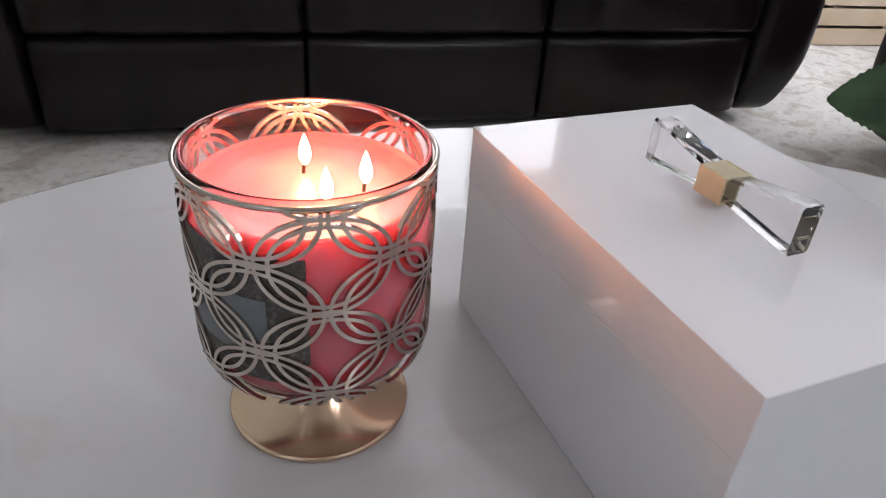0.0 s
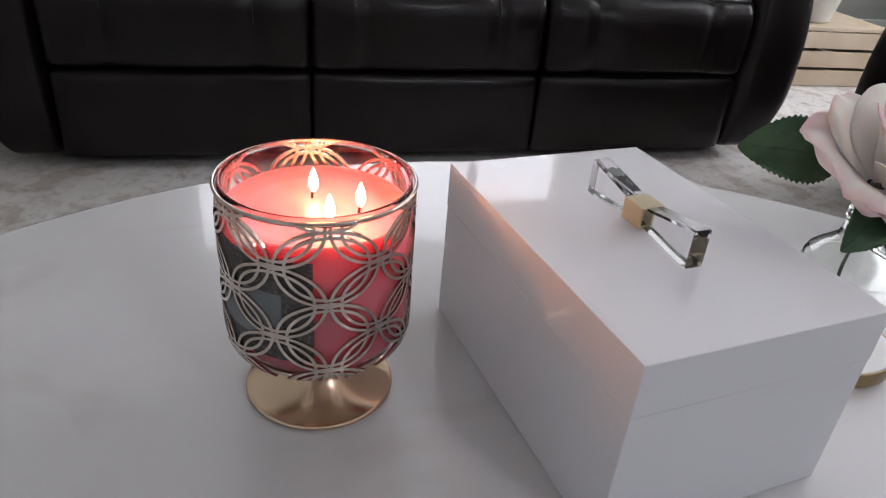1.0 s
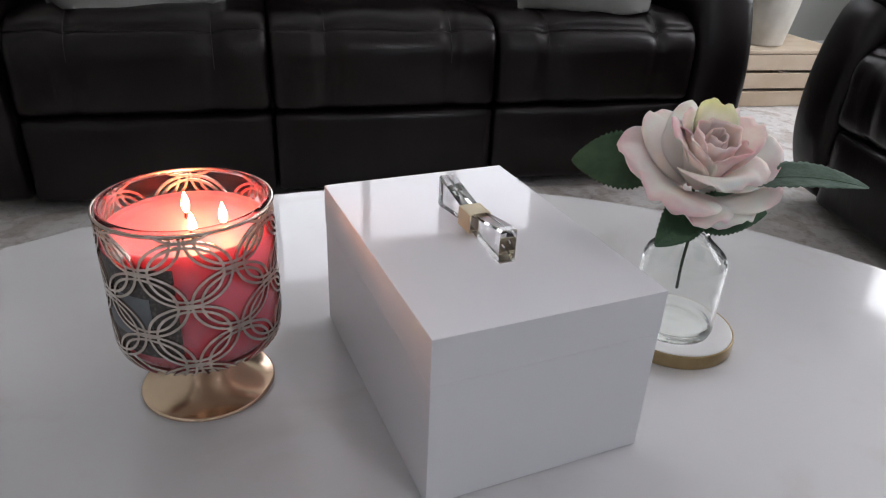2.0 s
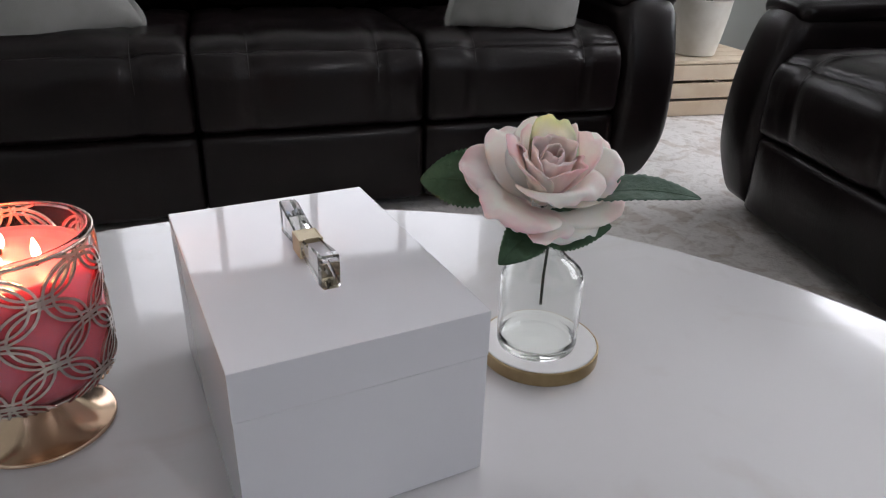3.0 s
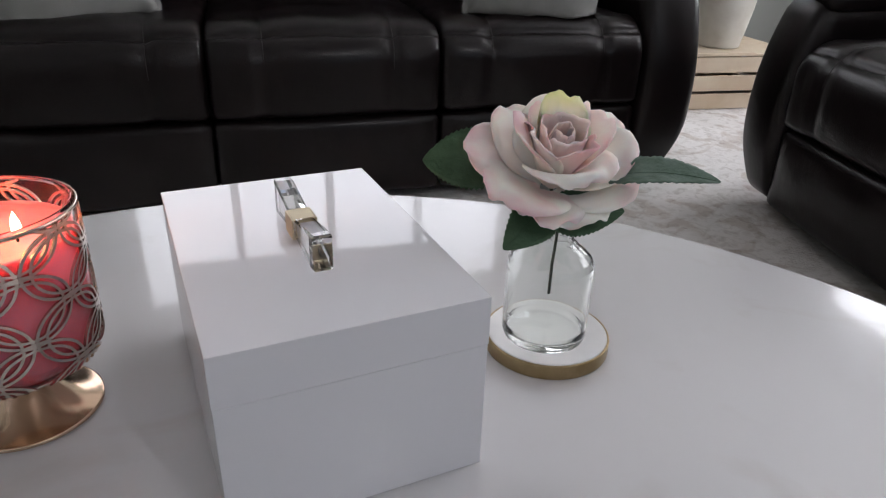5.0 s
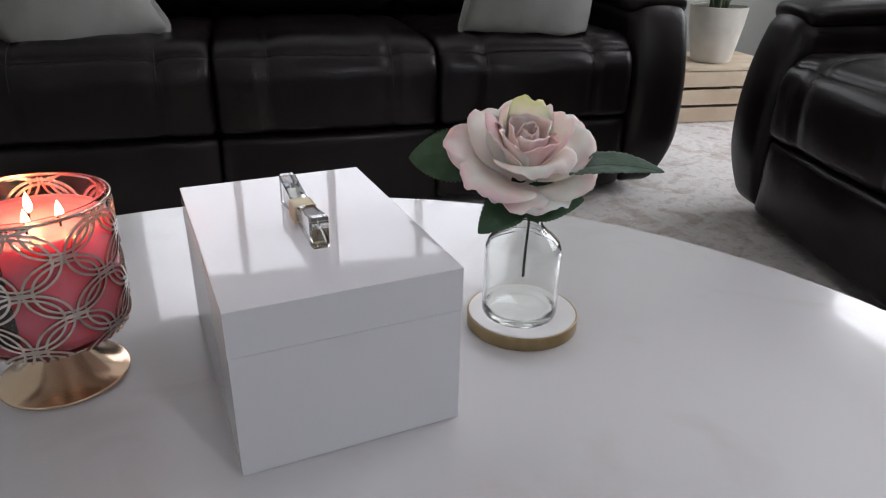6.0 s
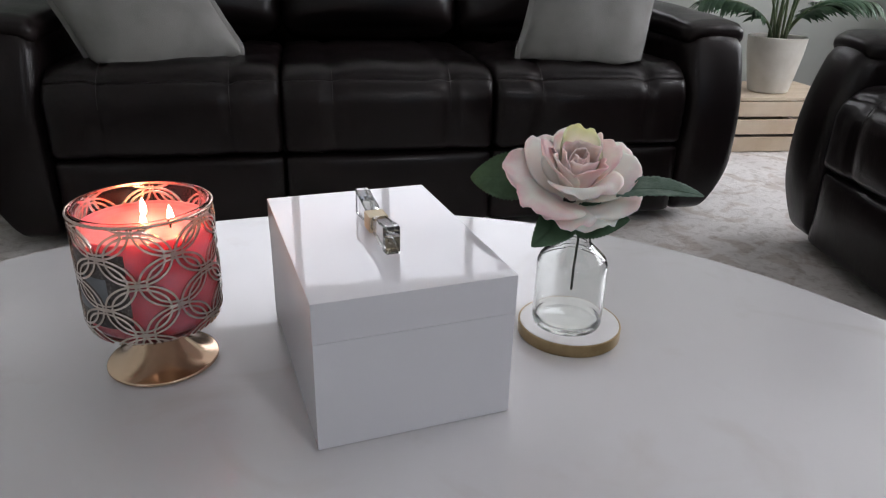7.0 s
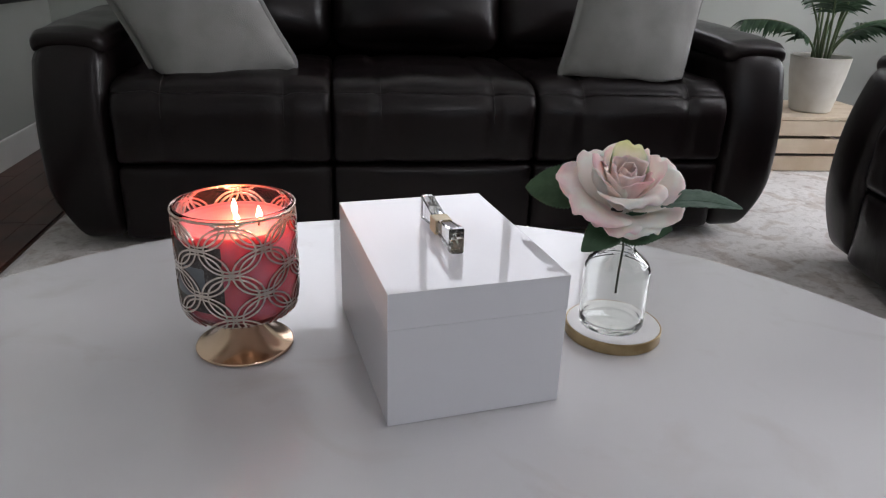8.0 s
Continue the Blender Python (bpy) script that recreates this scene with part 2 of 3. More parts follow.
def slab(x0, x1, y0, y1, z0, z1, c=0.0):
    """A box with chamfered edges of width c."""
    if c <= 0:
        V = [(x, y, z) for x in (x0, x1) for y in (y0, y1) for z in (z0, z1)]
        return V, [(0, 1, 3, 2), (4, 6, 7, 5), (0, 4, 5, 1), (2, 3, 7, 6), (0, 2, 6, 4), (1, 5, 7, 3)]
    bm = bmesh.new()
    bmesh.ops.create_cube(bm, size=1.0)
    for v in bm.verts:
        v.co = Vector(((x0 + x1) / 2 + v.co.x * (x1 - x0), (y0 + y1) / 2 + v.co.y * (y1 - y0), (z0 + z1) / 2 + v.co.z * (z1 - z0)))
    bmesh.ops.bevel(bm, geom=bm.edges[:], offset=c, segments=2, profile=0.5, affect="EDGES")
    bm.verts.index_update()
    V, F = [v.co.copy() for v in bm.verts], [tuple(v.index for v in f.verts) for f in bm.faces]
    bm.free()
    return V, F


def soft_box(sx, sy, sz, r, n=12, bulge=(0, 0, 0), fn=None):
    """A rounded box about the origin whose faces swell by bulge; fn bends each point."""
    half, V, F, seen = Vector((sx / 2, sy / 2, sz / 2)), [], [], {}

    def point(ix, iy, iz):
        key = (ix, iy, iz)
        if key in seen:
            return seen[key]
        u = Vector((2 * ix / n - 1, 2 * iy / n - 1, 2 * iz / n - 1))
        u = Vector([math.copysign(abs(c) ** 0.75, c) for c in u])
        p = Vector([u[k] * half[k] for k in range(3)])
        q = Vector([max(-half[k] + r, min(half[k] - r, p[k])) for k in range(3)])
        d = p - q
        if d.length > 1e-9:
            p = q + d.normalized() * min(r, d.length)
        for k in range(3):
            i, j = (k + 1) % 3, (k + 2) % 3
            p[k] += bulge[k] * u[k] * (1 - u[i] ** 2) * (1 - u[j] ** 2)
        if fn:
            p = fn(p, u)
        seen[key] = len(V)
        V.append(p)
        return seen[key]

    for a in range(3):
        b, c = (a + 1) % 3, (a + 2) % 3
        for side in (0, n):
            for i in range(n):
                for j in range(n):
                    quad = []
                    for di, dj in ((0, 0), (1, 0), (1, 1), (0, 1)):
                        k = [0, 0, 0]
                        k[a], k[b], k[c] = side, i + di, j + dj
                        quad.append(point(*k))
                    F.append(tuple(quad if side else quad[::-1]))
    return V, F


def lathe(profile, n=48, center=(0, 0), closed=False):
    """Turns (radius, z) pairs round an upright axis; loops beside each corner keep flat runs flat."""
    V, F = [], []
    pts = list(profile) + ([profile[0]] if closed else [])
    profile = []
    for (ra, za), (rb, zb) in zip(pts, pts[1:]):
        ln = math.hypot(rb - ra, zb - za)
        profile.append((ra, za))
        if ln > 0.0015:
            e = min(0.0008, 0.2 * ln) / ln
            profile += [(ra + (rb - ra) * e, za + (zb - za) * e), (rb + (ra - rb) * e, zb + (za - zb) * e)]
    if not closed:
        profile.append(pts[-1])
    rows = []
    for r, z in profile:
        if r < 1e-6:
            rows.append([len(V)])
            V.append(Vector((center[0], center[1], z)))
        else:
            rows.append(list(range(len(V), len(V) + n)))
            V.extend(Vector((center[0] + r * math.cos(2 * math.pi * k / n), center[1] + r * math.sin(2 * math.pi * k / n), z)) for k in range(n))
    pairs = list(zip(rows, rows[1:])) + ([(rows[-1], rows[0])] if closed else [])
    for a, b in pairs:
        for k in range(n):
            k2 = (k + 1) % n
            if len(a) == 1 and len(b) == 1:
                continue
            if len(a) == 1:
                F.append((a[0], b[k2], b[k]))
            elif len(b) == 1:
                F.append((a[k], a[k2], b[0]))
            else:
                F.append((a[k], a[k2], b[k2], b[k]))
    return V, F


def tube(points, radius, n=8, cap=True):
    """A round rod along points; radius may be a number or one for each point."""
    pts = [Vector(p) for p in points]
    rad = radius if isinstance(radius, (list, tuple)) else [radius] * len(pts)
    V, F, side = [], [], None
    for i, p in enumerate(pts):
        t = (pts[min(i + 1, len(pts) - 1)] - pts[max(i - 1, 0)]).normalized()
        if side is None:
            side = t.orthogonal().normalized()
        side = (side - t * side.dot(t)).normalized()
        up = t.cross(side)
        V.extend(p + (side * math.cos(2 * math.pi * k / n) + up * math.sin(2 * math.pi * k / n)) * rad[i] for k in range(n))
    for i in range(len(pts) - 1):
        for k in range(n):
            k2 = (k + 1) % n
            F.append((i * n + k, i * n + k2, (i + 1) * n + k2, (i + 1) * n + k))
    if cap:
        F.append(tuple(range(n))[::-1])
        F.append(tuple(range(len(V) - n, len(V))))
    return V, F


# ---- structure ----
def structure(name, vf, material, label, category, smooth=False):
    return tagged(piece(name, vf, material, None, "", smooth), label, category, "", "structure")


T = 0.12
structure("ceiling", slab(FLOOR_X0 - T, FLOOR_X1 + T, FLOOR_Y0 - T, FLOOR_Y1 + T, CEIL, CEIL + 0.1), CEILING, "plain white painted ceiling over the living room", "ceiling")
x0, x1, z0, z1 = WIN_BACK
structure("wall_north", join(slab(FLOOR_X0, x0, FLOOR_Y1, FLOOR_Y1 + T, 0, CEIL), slab(x1, FLOOR_X1, FLOOR_Y1, FLOOR_Y1 + T, 0, CEIL), slab(x0, x1, FLOOR_Y1, FLOOR_Y1 + T, 0, z0), slab(x0, x1, FLOOR_Y1, FLOOR_Y1 + T, z1, CEIL)), WALL, "pale grey-green painted wall behind the leather sofa", "wall")
y0, y1, z0, z1 = WIN_RIGHT
structure("wall_east", join(slab(FLOOR_X1, FLOOR_X1 + T, FLOOR_Y0, y0, 0, CEIL), slab(FLOOR_X1, FLOOR_X1 + T, y1, FLOOR_Y1 + T, 0, CEIL), slab(FLOOR_X1, FLOOR_X1 + T, y0, y1, 0, z0), slab(FLOOR_X1, FLOOR_X1 + T, y0, y1, z1, CEIL)), WALL, "pale grey-green painted wall with a window", "wall")
y0, y1, z0, z1 = WIN_WEST
structure("wall_west", join(slab(FLOOR_X0 - T, FLOOR_X0, FLOOR_Y0 - T, y0, 0, CEIL), slab(FLOOR_X0 - T, FLOOR_X0, y1, FLOOR_Y1 + T, 0, CEIL), slab(FLOOR_X0 - T, FLOOR_X0, y0, y1, 0, z0), slab(FLOOR_X0 - T, FLOOR_X0, y0, y1, z1, CEIL)), WALL, "pale grey painted side wall beside the sofa", "wall")
x0, x1, z0, z1 = WIN_SOUTH
structure("wall_south", join(slab(FLOOR_X0, x0, FLOOR_Y0 - T, FLOOR_Y0, 0, CEIL), slab(x1, FLOOR_X1 + T, FLOOR_Y0 - T, FLOOR_Y0, 0, CEIL), slab(x0, x1, FLOOR_Y0 - T, FLOOR_Y0, 0, z0), slab(x0, x1, FLOOR_Y0 - T, FLOOR_Y0, z1, CEIL)), WALL, "pale grey-green painted wall with a window", "wall")
structure("baseboard_west", slab(FLOOR_X0, FLOOR_X0 + 0.014, FLOOR_Y0, FLOOR_Y1 - 0.014, -0.012, 0.10, 0.004), WHITE_PAINT, "white painted baseboard along the side wall", "baseboard")
structure("baseboard_north", slab(FLOOR_X0, FLOOR_X1, FLOOR_Y1 - 0.014, FLOOR_Y1, -0.012, 0.10, 0.004), WHITE_PAINT, "white painted baseboard behind the sofa", "baseboard")


def window(name, horizontal, a0, a1, z0, z1, at):
    w = tagged(new(name), "white framed window letting daylight into the room", "window", "", "structure")

    def bar(nm, b0, b1, c0, c1, d0, d1, material=WHITE_PAINT):
        return piece(nm, slab(b0, b1, at + d0, at + d1, c0, c1) if horizontal else slab(at + d0, at + d1, b0, b1, c0, c1), material, w, "", False)

    bar("window_frame", a0, a0 + 0.05, z0, z1, 0.02, 0.08)
    bar("window_frame", a1 - 0.05, a1, z0, z1, 0.02, 0.08)
    bar("window_frame", a0 + 0.05, a1 - 0.05, z0, z0 + 0.05, 0.02, 0.08)
    bar("window_frame", a0 + 0.05, a1 - 0.05, z1 - 0.05, z1, 0.02, 0.08)
    n = 4
    step = (a1 - a0 - 0.10) / n
    for k in range(n):
        p0 = a0 + 0.05 + k * step
        if k:
            bar("mullion", p0 - 0.02, p0 + 0.02, z0 + 0.05, z1 - 0.05, 0.02, 0.08)
        bar("pane", p0 + (0.02 if k else 0), p0 + step - (0.02 if k < n - 1 else 0), z0 + 0.05, z1 - 0.05, 0.045, 0.051, CLEAR).visible_shadow = False
    return w


window("window_1", True, *WIN_BACK, FLOOR_Y1)
window("window_2", False, *WIN_RIGHT, FLOOR_X1)
window("window_3", True, *WIN_SOUTH, FLOOR_Y0 - 0.1)
window("window_4", False, *WIN_WEST, FLOOR_X0 - 0.1)
# the last fitting is made up, to add light from above
for x, y, strength in DOWNLIGHTS_AND_FILL:
    lamp = thing("recessed_and_fill_light", "round white recessed ceiling light, switched on; one of the three is an added fill", "ceiling light", pose(x, y, CEIL), "ceiling lights")
    piece("trim_ring", lathe([(0.050, -0.003), (0.066, -0.006), (0.074, 0.0), (0.050, 0.0)], 32, closed=True), WHITE_PAINT, lamp)
    piece("diffuser", lathe([(0, -0.002), (0.050, -0.002)], 32), glow("lamp_diffuser", (0.93, 0.94, 1.0), strength), lamp)

# floor of boards, and the rug
floor = structure("floor", slab(FLOOR_X0 - T, FLOOR_X1 + T, FLOOR_Y0 - T, FLOOR_Y1 + T, -0.1, -0.012), WOOD_FLOOR, "dark red-brown wooden floor", "floor")

# boards that show beside the rug
brd = random.Random(2)
for k in range(5):
    bx, by = FLOOR_X0 + 0.016 + 0.076 * k, 0.1 - brd.uniform(0.0, 0.5)
    while by < 2.9:
        ln = min(brd.uniform(0.7, 1.2), 3.08 - by)
        piece("floorboard", slab(bx, bx + 0.0745, by, by + ln - 0.0015, -0.0118, -0.0065, 0.0012), WOOD_FLOOR, floor, "", False)
        by += ln


def rug():
    V, F, nx, ny = [], [], 150, 150
    X0, X1, Y0, Y1 = -0.93, 2.75, -1.4, 2.62
    for j in range(ny + 1):
        for i in range(nx + 1):
            x, y = X0 + (X1 - X0) * i / nx, Y0 + (Y1 - Y0) * j / ny
            z = 0.001 + 0.0035 * noise.noise(Vector((x * 16, y * 16, 0))) + 0.002 * noise.noise(Vector((x * 47, y * 47, 3)))
            if i in (0, nx) or j in (0, ny):
                z = -0.008
            V.append((x, y, z))
    for j in range(ny):
        for i in range(nx):
            a = j * (nx + 1) + i
            F.append((a, a + 1, a + nx + 2, a + nx + 1))
    o = len(V)
    V += [(X0, Y0, -0.012), (X1, Y0, -0.012), (X1, Y1, -0.012), (X0, Y1, -0.012)]
    F.append((o + 3, o + 2, o + 1, o))
    return tagged(piece("area_rug", (V, F), RUG), "pale cream rug with faded taupe pattern lying on the floor", "rug")


rug()


# ---- sofas ----
SEAT_W, ARM_W, SOFA_D = 0.582, 0.180, 0.95


def wrinkle(amount, scale, seed):
    def fn(p, u):
        return p + Vector((0, -1, 0.6)) * amount * noise.noise(Vector((p.x * scale + seed, p.y * scale, p.z * scale * 1.6)))
    return fn


def seat_unit(sofa, cx, k):
    """One recliner seat: cushion with stitched panels, footrest front and a cushioned back."""
    w = SEAT_W - 0.003

    def roll(p, u):
        # round the front upper edge well over, sag the middle a little
        p = Vector(p)
        yf, zt, R = p.y + 0.31, 0.113 - p.z, 0.095
        if yf < R and zt < R:
            a, b = R - yf, R - zt
            f = max(a, b) / math.hypot(a, b)
            p.y, p.z = -0.31 + R - a * f, 0.113 - R + b * f
        crease = 0.0
        for s in (-0.54, 0.56):
            crease += 0.010 * math.exp(-((u.x - s) / 0.05) ** 2)
        front = max(0.0, -u.y)
        top = max(0.0, u.z)
        p.z -= crease * top
        p.y += crease * front
        n = noise.noise(Vector((p.x * 9 + k * 7, p.y * 14, p.z * 9)))
        fine = noise.noise(Vector((p.x * 34 + k * 11, p.y * 18, p.z * 22)))
        near = math.exp(-((abs(u.x) - 0.8) / 0.22) ** 2)
        p.z += (0.006 * n + 0.0022 * fine * (0.3 + near)) * top
        p.y += (0.005 * n + 0.0018 * fine * (0.3 + near)) * front
        return p

    cushion = piece("seat_cushion", moved(soft_box(w, 0.62, 0.226, 0.022, 30, (0.003, 0.016, 0.022), roll), pose(cx, 0.31, 0.364)), LEATHER, sofa)
    for s in (-0.27, 0.28):
        pts = []
        for i in range(15):
            a = radians(-15 + 120 * i / 14)
            pts.append((cx + s * w, 0.095 - 0.0970 * math.cos(a), 0.382 + 0.1000 * math.sin(a)))
        piece("stitch_seam", tube(pts, 0.0010, 6), STITCH, cushion)

    def puff(p, u):
        return p + Vector((0, -0.004 * noise.noise(Vector((p.x * 8 + k * 3, 5, p.z * 12))), 0))

    piece("footrest_panel", moved(soft_box(w, 0.10, 0.212, 0.02, 16, (0.0, 0.012, 0.0), puff), pose(cx, 0.056, 0.140)), LEATHER, sofa)
    lean = Matrix.Rotation(radians(-16), 4, "X")
    for nm, zc, h, yb, bl in (("lumbar_cushion", 0.595, 0.22, 0.635, 0.055), ("back_cushion", 0.80, 0.22, 0.685, 0.060), ("head_cushion", 0.97, 0.17, 0.725, 0.04)):
        piece(nm, moved(soft_box(w, 0.20, h, 0.06, 16, (0.0, bl, 0.01), wrinkle(0.006, 10, k * 5 + zc * 9)), pose(cx, yb, zc) @ lean), LEATHER, sofa)


def arm(sofa, cx, side):
    """A padded arm: bowed outer side, welted front and an overhanging top pad."""
    h = 0.515

    def bow(p, u):
        p = Vector(p)
        zz = (p.z + h / 2) / h
        out = 0.007 * math.sin(math.pi * min(1, max(0, zz))) - 0.075 * (max(0, 0.34 - zz) / 0.34) ** 2
        if u.x * side > 0:
            p.x += side * out * abs(u.x)
        p.y += max(0, -u.y) * (0.05 * (1 - zz) ** 2 + 0.075 * max(0, zz) ** 2.6)
        p.z += 0.03 * max(0, u.z) * (1 - abs(u.x) ** 2 * 0.8)
        return p + Vector((0.003 * noise.noise(Vector((p.x * 6, p.y * 8, p.z * 6))), 0, 0))

    body = piece("arm_body", moved(soft_box(ARM_W, SOFA_D - 0.08, h, 0.035, 24, (0.004, 0.014, 0.0), bow), pose(cx, (SOFA_D - 0.08) / 2 - 0.025, 0.03 + h / 2)), LEATHER, sofa)

    def lip(p, u):
        p = Vector(p)
        p.z += 0.012 * (1 - u.x ** 2) + 0.03 * (u.y + 1) * 0.5
        return p + Vector((0, 0, 0.004 * noise.noise(Vector((p.x * 12, p.y * 9, 2)))))

    piece("arm_pad", moved(soft_box(ARM_W + 0.010, 0.66, 0.056, 0.026, 20, (0.0, 0.008, 0.012), lip), pose(cx, 0.385, 0.558)), LEATHER, sofa)


def recliner(name, label, category, seats, m):
    sofa = thing(name, label, category, m)
    x = -seats * SEAT_W / 2
    piece("base", slab(x, -x, 0.10, SOFA_D - 0.12, 0.03, 0.30, 0.01), LEATHER, sofa)
    for k in range(seats):
        seat_unit(sofa, x + SEAT_W * (k + 0.5), k)
    arm(sofa, x - ARM_W / 2 - 0.002, -1)
    arm(sofa, -x + ARM_W / 2 + 0.002, 1)
    piece("rear_panel", slab(x, -x, SOFA_D - 0.10, SOFA_D - 0.02, 0.06, 1.0, 0.02), LEATHER, sofa)
    for fx in (x + 0.05, -x - 0.05):
        for fy in (0.16, SOFA_D - 0.2):
            piece("glide_foot", lathe([(0, 0.0), (0.025, 0.0), (0.03, 0.032), (0, 0.032)], 16), BLACK_METAL, sofa).location = (fx, fy, 0)
    return sofa


recliner("sofa", "dark brown leather three-seat reclining sofa with padded arms", "sofa", 3, pose(0.232, 1.468, 0.0))
recliner("loveseat", "dark brown leather reclining loveseat standing on the rug", "sofa", 2, pose(1.268, 0.622, 0.0, 0, 0, -99.6))


def throw_pillow(label, m, seed):
    def tuck(p, u):
        # square cushion pinched towards its corners
        e = max(abs(u.x), abs(u.z))
        thin = (1 - abs(u.x) ** 3.2) * (1 - abs(u.z) ** 3.2)
        p = Vector((p.x * (1 - 0.07 * (1 - abs(u.z) ** 2) * abs(u.x) ** 3), p.y * (0.10 + 0.9 * thin ** 0.55), p.z * (1 - 0.07 * (1 - abs(u.x) ** 2) * abs(u.z) ** 3)))
        p.y += 0.009 * noise.noise(Vector((p.x * 8 + seed, p.z * 8, seed))) + 0.005 * e * noise.noise(Vector((p.x * 26 + seed, p.z * 26, 4)))
        return p
    ob = thing("throw_pillow", label, "cushion", Matrix.Translation(m.translation), "pillows on the sofa")
    turn = m.to_3x3()
    low = 0.482 - m.translation.z
    V, F = soft_box(0.40, 0.17, 0.45, 0.05, 30, (0, 0.02, 0), tuck)
    V = [turn @ v for v in V]
    # the cushion flattens where it sits on the seat
    V = [Vector((v.x, v.y, max(v.z, low - 0.004 * math.sin(v.x * 40)))) for v in V]
    piece("cover", (V, F), CUSHION, ob)
    return ob


throw_pillow("grey velvet square throw pillow leaning on the sofa", pose(-0.415, 1.68, 0.594, -20, -24, 14), 3)
throw_pillow("grey velvet square throw pillow leaning by the sofa arm", pose(0.848, 1.65, 0.622, -20, 14, -6), 11)


# ---- crate, palm and wall rail ----
def crate(m):
    c = thing("wooden_crate", "raw pine slatted wooden crate used as a plant stand", "crate", m)
    L, D, H = 0.62, 0.40, 0.218
    for z in (0.0, 0.0755, 0.151):
        for y in (0.0, D - 0.014):
            piece("slat", moved(slab(0, L, 0, 0.014, 0, 0.063, 0.002), pose(0, y, z)), PINE, c, "", False)
        for x in (0.0, L - 0.016):
            piece("end_slat", moved(slab(0, 0.016, 0.015, D - 0.015, 0, 0.063, 0.002), pose(x, 0, z)), PINE, c, "", False)
    for x in (0.017, L - 0.047):
        for y in (0.0145, D - 0.0445):
            piece("corner_post", slab(x, x + 0.03, y, y + 0.03, 0.0, 0.215, 0.002), PINE, c, "", False)
    for k in range(4):
        piece("top_board", slab(0.0, L, 0.001 + 0.1 * k, 0.096 + 0.1 * k, H, H + 0.014, 0.002), PINE, c, "", False)
    return c


crate(pose(1.66, 2.22, 0.004, 0, 0, -3))


def palm(m):
    p = thing("potted_palm", "green parlor palm in a tapered cream pot on the crate", "plant", m)
    pot = piece("pot", lathe([(0, 0.0), (0.076, 0.0), (0.083, 0.005), (0.096, 0.07), (0.112, 0.16), (0.118, 0.214), (0.120, 0.229), (0.116, 0.232), (0.110, 0.229), (0.104, 0.200), (0, 0.198)], 56), POT, p, "tapered cream stoneware pot")
    piece("soil", lathe([(0, 0.210), (0.05, 0.208), (0.1055, 0.204)], 32), SOIL, pot)
    rnd = random.Random(5)
    for k in range(13):
        az = 2 * math.pi * k / 13 + rnd.uniform(-0.25, 0.25)
        reach, rise = rnd.uniform(0.16, 0.46), rnd.uniform(0.55, 0.95)
        if k % 6 == 0:
            reach, rise = rnd.uniform(0.24, 0.34), rnd.uniform(0.20, 0.34)
        base = Vector((0.05 * math.cos(az + 0.6) * rnd.uniform(0.3, 1), 0.05 * math.sin(az + 0.6) * rnd.uniform(0.3, 1), 0.202))
        pts = []
        for i in range(15):
            s = i / 14
            pts.append(base + Vector((math.cos(az) * reach * s ** 1.9, math.sin(az) * reach * s ** 1.9, rise * (s - 0.42 * s ** 3))))
        frond = piece("frond", tube(pts, [0.0065 * (1 - 0.8 * i / 14) for i in range(15)], 6), PALM_STEM, p)
        V, F = [], []
        for i in range(26):
            s = 0.36 + 0.64 * i / 25
            a = min(13, int(s * 14))
            q = pts[a].lerp(pts[a + 1], s * 14 - a) if a < 14 else pts[14]
            t = (pts[a + 1] - pts[a]).normalized()
            sd = t.cross(Vector((0, 0, 1)))
            sd = sd.normalized() if sd.length > 1e-4 else Vector((1, 0, 0))
            for sg in (-1, 1):
                ln = (0.17 - 0.10 * abs(s - 0.62) / 0.4) * rnd.uniform(0.85, 1.1)
                d = (sd * sg + t * 0.75 + Vector((0, 0, rnd.uniform(-0.25, 0.05)))).normalized()
                nrm = d.cross(t).normalized()
                wv = nrm.cross(d).normalized()
                o = len(V)
                for r in range(5):
                    f = r / 4
                    c = q + d * ln * f + Vector((0, 0, -0.05 * f * f))
                    wd = 0.0085 * math.sin(math.pi * (0.12 + 0.86 * f)) + 0.0004
                    V += [c - wv * wd, c + nrm * wd * 0.5, c + wv * wd]
                for r in range(4):
                    b = o + 3 * r
                    F += [(b, b + 1, b + 4, b + 3), (b + 1, b + 2, b + 5, b + 4)]
        tagged(piece("foliage", (V, F), PALM, frond), kind="stuff")
    return p


palm(pose(1.995, 2.35, 0.2372))

rail = thing("wall_rail", "slim black metal rail fixed to the side wall", "rail", pose(FLOOR_X0, 2.72, 0.597))
piece("bar", tube([(0.04, -0.55, 0), (0.04, 0.33, 0)], 0.009, 12), BLACK_METAL, rail)
for y in (-0.45, 0.25):
    piece("bracket", tube([(0.0, y, 0), (0.04, y, 0)], 0.006, 10), BLACK_METAL, rail)

# ---- round table ----
table = thing("coffee_table", "round white marble coffee table with a glossy top", "table", pose(0.006, -0.106, 0))
R = 0.582
piece("tabletop", lathe([(0, TABLE), (R - 0.006, TABLE), (R - 0.0017, TABLE - 0.0018), (R, TABLE - 0.006), (R, TABLE - 0.02), (R - 0.004, TABLE - 0.025), (0, TABLE - 0.025)], 160), MARBLE, table)
piece("pedestal", lathe([(0, 0.004), (0.26, 0.004), (0.265, 0.012), (0.25, 0.025), (0.06, 0.05), (0.05, 0.2), (0.055, 0.36), (0.14, TABLE - 0.0255), (0, TABLE - 0.0255)], 64), BRASS, table)

